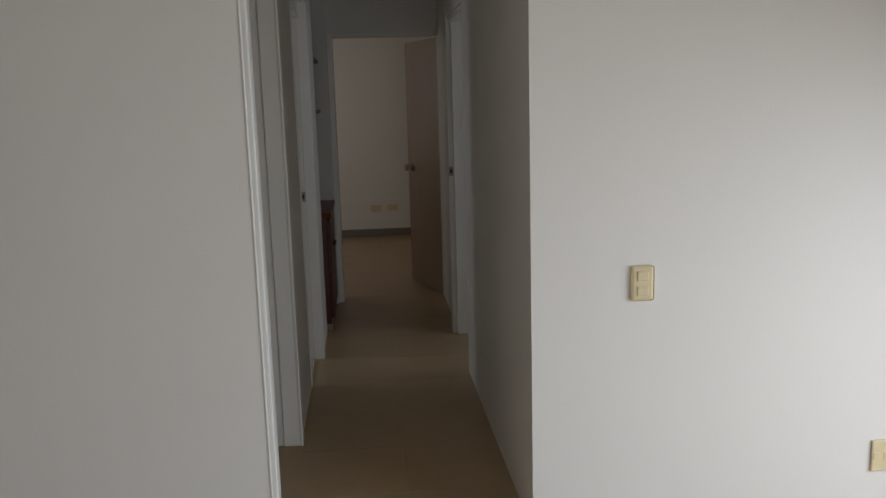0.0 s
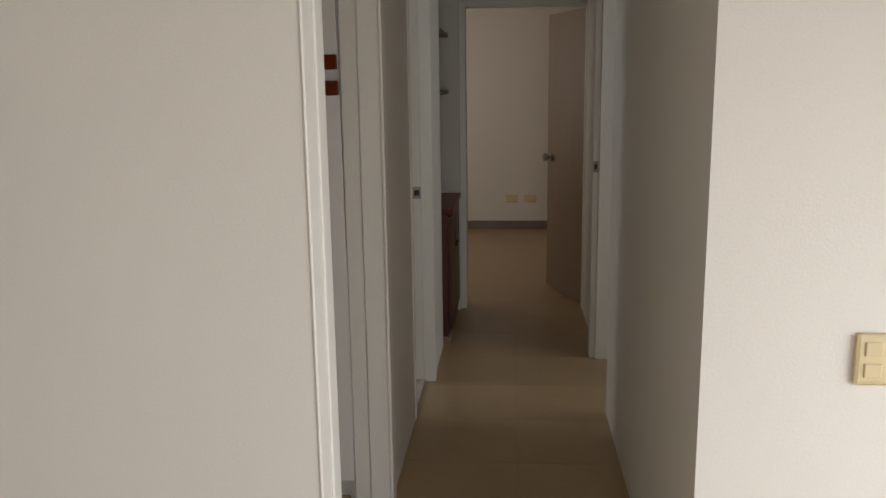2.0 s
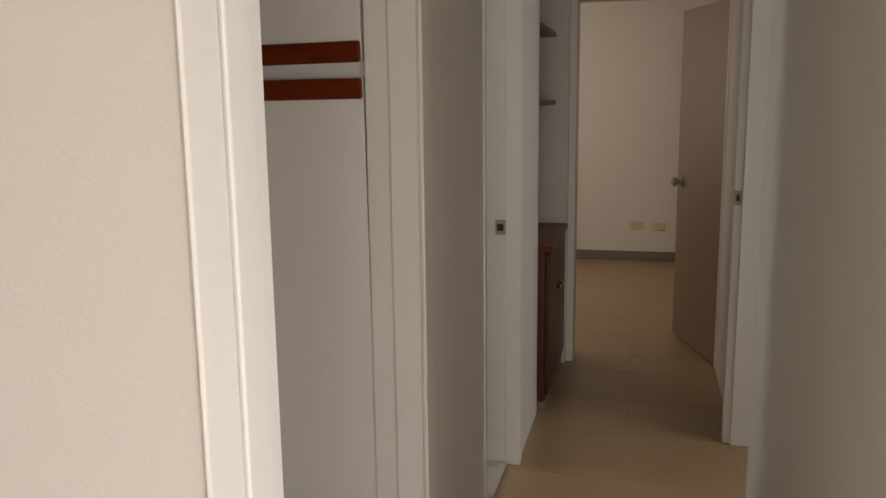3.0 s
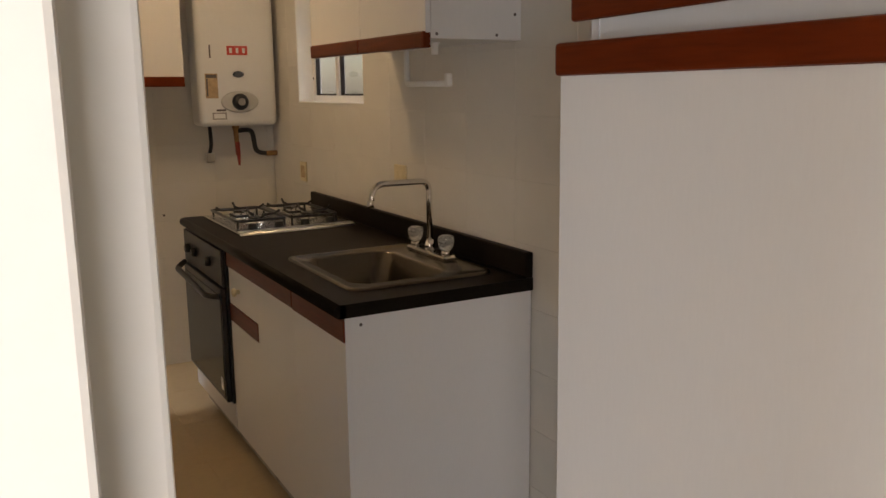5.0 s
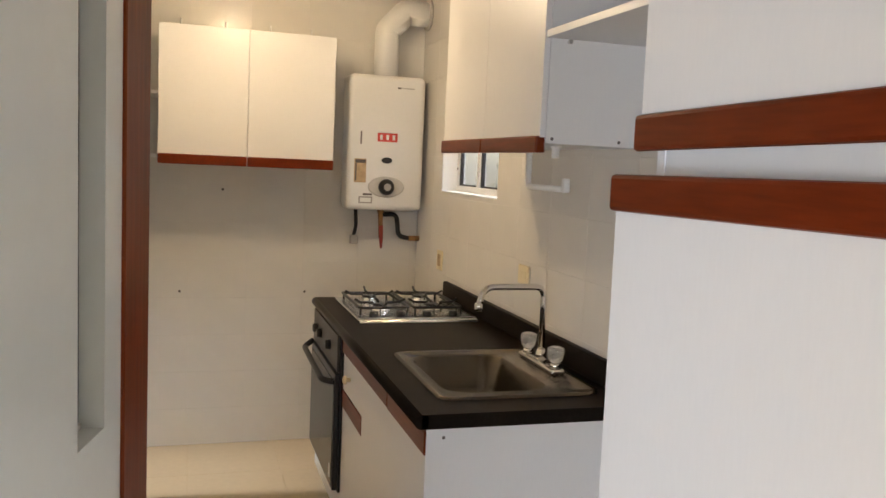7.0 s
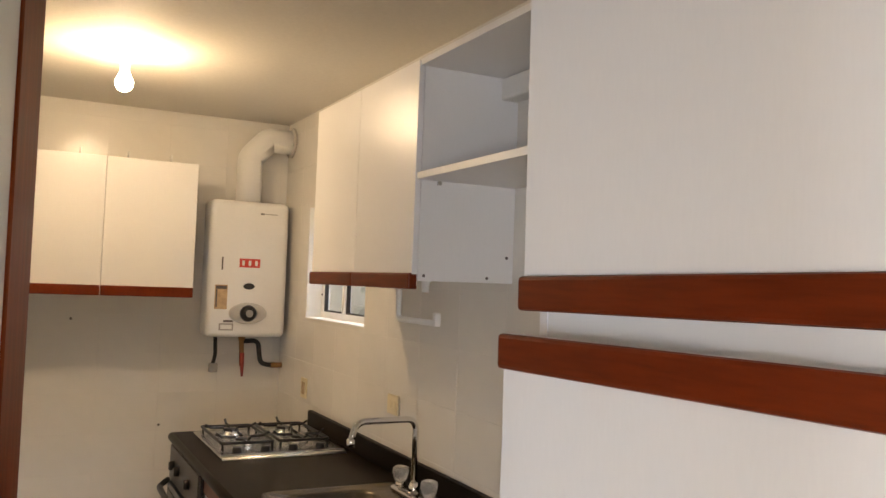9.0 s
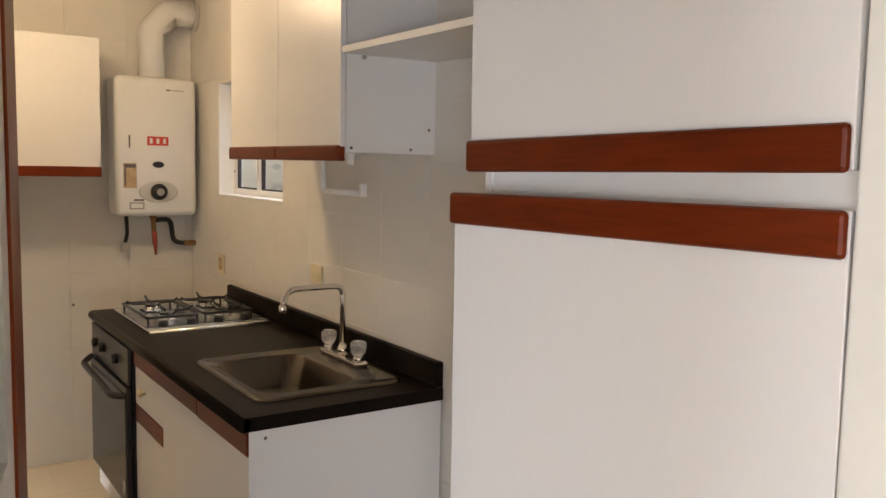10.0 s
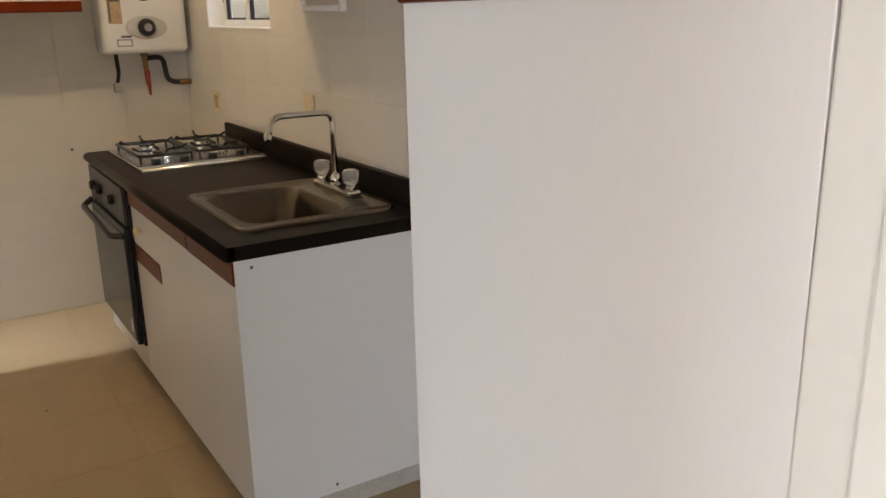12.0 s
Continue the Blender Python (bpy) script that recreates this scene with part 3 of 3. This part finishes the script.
# faucet
fa = thing("kitchen_faucet", (-0.46, 0.525, 0.906), "chrome two-handle kitchen faucet with clear knobs", "faucet")
part("base", B((-0.6, -0.318, 0.499, 0.551, 0.906, 0.926), bevel=0.008), CHROME, fa)
part("spout", tube(bmesh.new(), arc([(-0.468, 0.527, 0.92), (-0.468, 0.527, 1.168), (-0.435, 0.3, 1.172), (-0.432, 0.285, 1.1)], 0.04, 7), 0.0105, 16), CHROME, fa)
part("nozzle", turned(bmesh.new(), [(0, 0.011), (0.002, 0.013), (0.022, 0.013), (0.026, 0.0105)], (-0.432, 0.285, 1.096), "Z", 18), CHROME, fa)
part("collar", turned(bmesh.new(), [(0, 0.02), (0.02, 0.018), (0.035, 0.013)], (-0.468, 0.527, 0.924), "Z", 18), CHROME, fa)
for x in (-0.57, -0.348):
    s = part("valve", turned(bmesh.new(), [(0, 0.02), (0.014, 0.017), (0.022, 0.012)], (x, 0.525, 0.922), "Z", 18), CHROME, fa)
    part("knob", turned(bmesh.new(), [(0, 0.017), (0.008, 0.024), (0.032, 0.029), (0.046, 0.027), (0.051, 0.018)], (x, 0.525, 0.942), "Z", 10), ACRYLIC, s, "clear faceted knob")

# ---- wall cabinets ----
uc = thing("wall_cabinet", (-0.53, 0.47, 1.6), "white wall cabinet over sink with wooden bottom rails", "cabinet")
UT = 2.25
for nm, span in (("side_panel", (-0.97, -0.953, 0.327, 0.637, 1.625, UT)), ("side_panel", (-0.09, -0.073, 0.327, 0.637, 1.625, UT)), ("bottom_panel", (-0.953, -0.09, 0.327, 0.637, 1.625, 1.642)), ("top_panel", (-0.953, -0.09, 0.327, 0.637, UT - 0.017, UT)), ("back_panel", (-0.953, -0.09, 0.622, 0.637, 1.642, UT - 0.017))):
    part(nm, B(span), MELAMINE, uc)
for a, b in ((-0.97, -0.53), (-0.527, -0.075)):
    d = part("door", B((a, b, 0.309, 0.326, 1.605, UT - 0.002), bevel=0.0015), MELAMINE, uc)
    part("handle_rail", B((a, b + 0.0005, 0.298, 0.328, 1.599, 1.645), bevel=0.005), WOOD, d, "red-brown wooden rail")
for y, z in ((0.345, 1.638), (0.55, 1.638), (0.615, 1.7)):
    part("screw", turned(bmesh.new(), [(0, 0.005), (0.002, 0.004)], (-0.073, y, z), "X", 10), INK, uc)
sh = thing("open_shelf", (0.48, 0.47, 1.92), "white open shelf above the fridge gap", "shelf")
part("board", B((-0.072, X0, 0.312, 0.637, 1.908, 1.928), bevel=0.0015), MELAMINE, sh)
part("peg", turned(bmesh.new(), [(0, 0.006), (0.012, 0.006)], (-0.072, 0.38, 1.901), "X", 10), CHROME, sh)
tb = thing("top_shelf", (0.48, 0.47, 2.23), "white board closing the open shelf", "shelf")
part("board", B((-0.072, X0, 0.312, 0.637, 2.232, 2.25), bevel=0.0015), MELAMINE, tb)
solid("trim_beam", B((-0.072, X0, 0.575, 0.637, 2.165, 2.231), bevel=0.008), PAINT, "small plaster beam end in open shelf", "trim", "structure")

u3 = thing("wall_cabinet", (-2.32, -0.33, 1.505), "white two-door wall cabinet with dark wooden rail", "cabinet")
part("body", B((-2.5, -2.157, -0.745, 0.088, 1.53, 2.155)), MELAMINE, u3)
for a, b in ((-0.745, -0.335), (-0.331, 0.088)):
    d = part("door", B((-2.156, -2.138, a, b, 1.508, 2.158), bevel=0.0015), MELAMINE, u3)
    part("handle_rail", B((-2.158, -2.126, a, b, 1.504, 1.552), bevel=0.004), WOOD, d, "dark red-brown rail")
for z in (1.54, 1.838):
    s = thing("corner_shelf", (-2.32, -0.85, z), "white corner shelf beside wall cabinet", "shelf", "shelves beside the wall cabinet")
    part("board", B((-2.5, -2.17, -0.95, -0.75, z - 0.009, z + 0.009), bevel=0.002), MELAMINE, s)
for y in (-0.65, -0.43, -0.205, 0.008):
    s = thing("wall_hook", (-2.49, y, 2.2), "small white hook on tiles", "hook", "hooks above wall cabinet")
    part("stem", tube(bmesh.new(), [(-2.5, y, 2.2), (-2.475, y, 2.2), (-2.47, y, 2.235)], 0.005, 8), WHITEP, s)

# paper towel rail under the wall cabinet
pr = thing("paper_towel_holder", (-0.33, 0.45, 1.5), "white plastic paper towel holder under cabinet", "towel holder")
part("arm", tube(bmesh.new(), arc([(-0.462, 0.445, 1.625), (-0.462, 0.445, 1.498), (-0.2, 0.452, 1.498)], 0.02, 4), 0.0095, 10), WHITEP, pr)
part("end_stop", B((-0.207, -0.187, 0.442, 0.464, 1.488, 1.53), bevel=0.005), WHITEP, pr)
part("mount", turned(bmesh.new(), [(0, 0.011), (0.03, 0.013), (0.036, 0.02)], (-0.28, 0.452, 1.589), "Z", 14), WHITEP, pr)

# outlets on the kitchen tiles
outlet((-0.897, 0.636, 1.149), "ivory outlet above the sink backsplash", 0.1, 0.075)
oc = thing("wall_outlet", (-2.02, 0.636, 1.07), "open outlet box with missing cover", "outlet")
part("frame", B((-2.065, -1.975, 0.63, 0.637, 1.02, 1.12), bevel=0.003), IVORY, oc)
part("recess", B((-2.045, -1.995, 0.628, 0.6305, 1.04, 1.1)), PAPER, oc)

# ---- water heater ----
wh = thing("water_heater", (-2.4, 0.4, 1.3), "white gas water heater with flue on tiled wall", "water heater")
bm = bmesh.new()
box(bm, -2.498, -2.312, 0.193, 0.607, 1.3, 2.012, bevel=0.03, segments=4)
for f in bm.faces:
    f.smooth = True
casing = part("casing", bm, HEATER, wh)
bm = turned(bmesh.new(), [(0, 0.1), (0.006, 0.098), (0.01, 0.09)], (0, 0, 0), "X", 32)
bmesh.ops.scale(bm, verts=bm.verts, vec=(1, 1, 0.56))
bmesh.ops.translate(bm, verts=bm.verts, vec=(-2.313, 0.405, 1.425))
pt = part("dial_plate", bm, LIGHTGREY, wh, "grey oval dial plate")
part("dial", turned(bmesh.new(), [(0, 0.044), (0.012, 0.042), (0.026, 0.034), (0.03, 0.018)], (-2.304, 0.405, 1.425), "X", 24), BLACK, pt)
part("dial_cap", turned(bmesh.new(), [(0, 0.02), (0.004, 0.018)], (-2.275, 0.405, 1.425), "X", 18), GREY, pt)
bm = turned(bmesh.new(), [(0, 0.03), (0.004, 0.028)], (0, 0, 0), "X", 20)
bmesh.ops.scale(bm, verts=bm.verts, vec=(1, 1, 0.55))
bmesh.ops.translate(bm, verts=bm.verts, vec=(-2.312, 0.405, 1.566))
part("indicator_window", bm, BLACK, wh)
st = part("red_sticker", B((-2.3135, -2.311, 0.35, 0.458, 1.664, 1.71)), RED, wh, "red and white sticker")
for y in (0.37, 0.404, 0.438):
    part("sticker_mark", B((-2.3125, -2.3102, y - 0.007, y + 0.007, 1.674, 1.7)), WHITEP, st)
s2 = part("paper_sticker", B((-2.3135, -2.311, 0.23, 0.294, 1.445, 1.57)), PAPER, wh, "yellowed instruction sticker")
part("sticker_line", B((-2.3125, -2.3102, 0.235, 0.29, 1.548, 1.565)), INK, s2)
part("sticker_line", B((-2.3125, -2.3102, 0.235, 0.243, 1.455, 1.545)), INK, s2)
s3 = part("small_label", B((-2.3135, -2.311, 0.258, 0.332, 1.335, 1.372)), GREY, wh)
part("label_field", B((-2.3125, -2.3102, 0.266, 0.324, 1.342, 1.365)), WHITEP, s3)
part("small_label", B((-2.3135, -2.311, 0.28, 0.33, 1.378, 1.388)), INK, wh)
part("printed_bar", B((-2.3135, -2.311, 0.258, 0.266, 1.648, 1.714)), INK, wh)
part("maker_mark", B((-2.3135, -2.311, 0.45, 0.47, 1.945, 1.953)), INK, wh)
part("maker_mark", B((-2.3135, -2.311, 0.475, 0.54, 1.947, 1.951)), GREY, wh)
fl = part("flue", tube(bmesh.new(), arc([(-2.415, 0.405, 2.0), (-2.415, 0.405, 2.255), (-2.415, 0.5, 2.36), (-2.415, 0.637, 2.36)], 0.012, 2), 0.066, 20), HEATER, wh, "white sheet-metal flue elbow")
part("flue_collar", turned(bmesh.new(), [(0, 0.082), (0.015, 0.082)], (-2.415, 0.62, 2.36), "Y", 24), CEMENT, fl, "grey mortar ring at the wall")
part("gas_hose", tube(bmesh.new(), arc([(-2.44, 0.27, 1.302), (-2.44, 0.275, 1.2), (-2.45, 0.265, 1.15)], 0.02, 3), 0.01, 10), HOSE, wh)
part("hose_plug", B((-2.465, -2.435, 0.245, 0.29, 1.105, 1.155), bevel=0.006), GREY, wh)
vp = part("valve_pipe", tube(bmesh.new(), [(-2.44, 0.41, 1.302), (-2.44, 0.41, 1.27), (-2.44, 0.415, 1.14)], [0.024, 0.014, 0.012], 12), BRASS, wh)
part("valve_lever", tube(bmesh.new(), [(-2.42, 0.41, 1.21), (-2.415, 0.412, 1.14), (-2.42, 0.415, 1.085)], [0.013, 0.011, 0.006], 8), COPPERRED, vp, "red valve lever")
part("water_hose", tube(bmesh.new(), arc([(-2.44, 0.42, 1.27), (-2.44, 0.50, 1.275), (-2.44, 0.515, 1.15), (-2.45, 0.58, 1.14)], 0.035, 5), 0.013, 10), HOSE, wh)
part("hose_fitting", tube(bmesh.new(), [(-2.45, 0.575, 1.14), (-2.45, 0.637, 1.14)], 0.015, 10), BRASS, wh)

# ---- ceiling lamp ----
lamp = thing("ceiling_lamp", (-1.34, -0.35, CZ), "bare lit bulb in a white ceiling holder", "lamp")
part("holder", turned(bmesh.new(), [(0, 0.026), (0.02, 0.03), (0.035, 0.05), (0.04, 0.055)], (-1.34, -0.35, CZ - 0.04), "Z", 24), WHITEP, lamp)
gl = part("bulb", turned(bmesh.new(), [(0, 0.006), (0.006, 0.02), (0.02, 0.031), (0.04, 0.034), (0.06, 0.025), (0.08, 0.016), (0.132, 0.016)], (-1.34, -0.35, CZ - 0.165), "Z", 24), LIT, lamp)

sp = thing("floor_speck", (-1.28, -0.39, 0.001), "small dark chip on kitchen floor", "chip")
part("chip", turned(bmesh.new(), [(0, 0.007), (0.0015, 0.005)], (-1.28, -0.39, 0.0003), "Z", 9), INK, sp)

# nail holes and specks on the end wall
for y, z in ((-0.43, 1.376), (-0.64, 0.834), (0.014, 0.832)):
    s = thing("wall_plug", (-2.5, y, z), "dark nail hole in tiles", "nail hole")
    part("plug", turned(bmesh.new(), [(0, 0.007), (0.003, 0.005)], (-2.5, y, z), "X", 10), INK, s)


# ---- tiles ----
def tile_mesh(name, w, d, h, mat, e=0.003):
    bm = bmesh.new()
    lo = [(0, 0, 0), (w, 0, 0), (w, d, 0), (0, d, 0)]
    mid = [(x, y, h - e) for x, y, _ in lo]
    hi = [(min(max(x, e), w - e), min(max(y, e), d - e), h) for x, y, _ in lo]
    skin(bm, [lo, mid, hi])
    for f in bm.faces:
        f.smooth = False
    bmesh.ops.recalc_face_normals(bm, faces=bm.faces)
    me = bpy.data.meshes.new(name)
    bm.to_mesh(me)
    bm.free()
    me.materials.append(mat)
    return me


def lay(name, parent, mat, mk, u0, u1, v0, v1, du, dv, h, skip=None, gap=0.003, e=0.0015):
    """Tiles over a field; mk(u, v) gives the pose of a tile's corner."""
    made = {}
    nu, nv = math.ceil((u1 - u0) / du - 1e-6), math.ceil((v1 - v0) / dv - 1e-6)
    for i in range(nu):
        for j in range(nv):
            a, b = u0 + i * du, v0 + j * dv
            spans = [(a, min(a + du, u1), b, min(b + dv, v1))]
            if skip:
                spans = cut_out(spans[0], skip)
            for a0, a1, b0, b1 in spans:
                w, d = round(a1 - a0 - gap, 4), round(b1 - b0 - gap, 4)
                if w < 0.012 or d < 0.012:
                    continue
                if (w, d) not in made:
                    made[w, d] = tile_mesh(name, w, d, h, mat, e)
                ob = new(name, made[w, d])
                ob.parent = parent
                ob.matrix_basis = mk(a0 + gap / 2, b0 + gap / 2)


def cut_out(s, k):
    a0, a1, b0, b1 = s
    c0, c1, d0, d1 = k
    if a1 <= c0 or a0 >= c1 or b1 <= d0 or b0 >= d1:
        return [s]
    out = []
    if a0 < c0:
        out.append((a0, c0, b0, b1))
    if a1 > c1:
        out.append((c1, a1, b0, b1))
    m0, m1 = max(a0, c0), min(a1, c1)
    if b0 < d0:
        out.append((m0, m1, b0, d0))
    if b1 > d1:
        out.append((m0, m1, d1, b1))
    return out


fl_hall, fl_kit = bpy.data.objects["floor"], bpy.data.objects["floor_kitchen"]
flat = lambda a, b: pose(a, b, -0.0016)
lay("wall_tile", back, TILE, lambda a, b: pose(a, 0.6391, b, 90), -2.5, 1.03, 0.0, CZ, 0.3, 0.2, 0.0018, (WX0, WX1, WZ0, WZ1), 0.0014, 0.0006)
lay("wall_tile", far, TILE, lambda a, b: Matrix(((0, 0, 1, -2.5019), (1, 0, 0, a), (0, 1, 0, b), (0, 0, 0, 1))), -1.2, 0.636, 0.0, CZ, 0.3, 0.2, 0.0018, None, 0.0012, 0.0005)
lay("floor_tile", fl_kit, KFLOOR, flat, -2.5, 1.7, -1.04, 0.64, 0.45, 0.45, 0.0016, None, 0.0018, 0.0005)
lay("floor_tile", fl_hall, FLOOR, flat, 1.82, 2.72, -1.0, 2.9, 0.45, 0.45, 0.0016, None, 0.0018, 0.0005)
lay("floor_tile", fl_hall, FLOOR, flat, 0.92, 3.62, 2.9, 5.938, 0.45, 0.45, 0.0016, None, 0.0018, 0.0005)
lay("floor_tile", fl_hall, FLOOR, flat, 2.72, 4.07, 0.9, 2.7, 0.45, 0.45, 0.0016, None, 0.0018, 0.0005)
lay("floor_tile", fl_hall, FLOOR, flat, 0.92, 4.52, -3.72, -1.02, 0.45, 0.45, 0.0016, None, 0.0018, 0.0005)
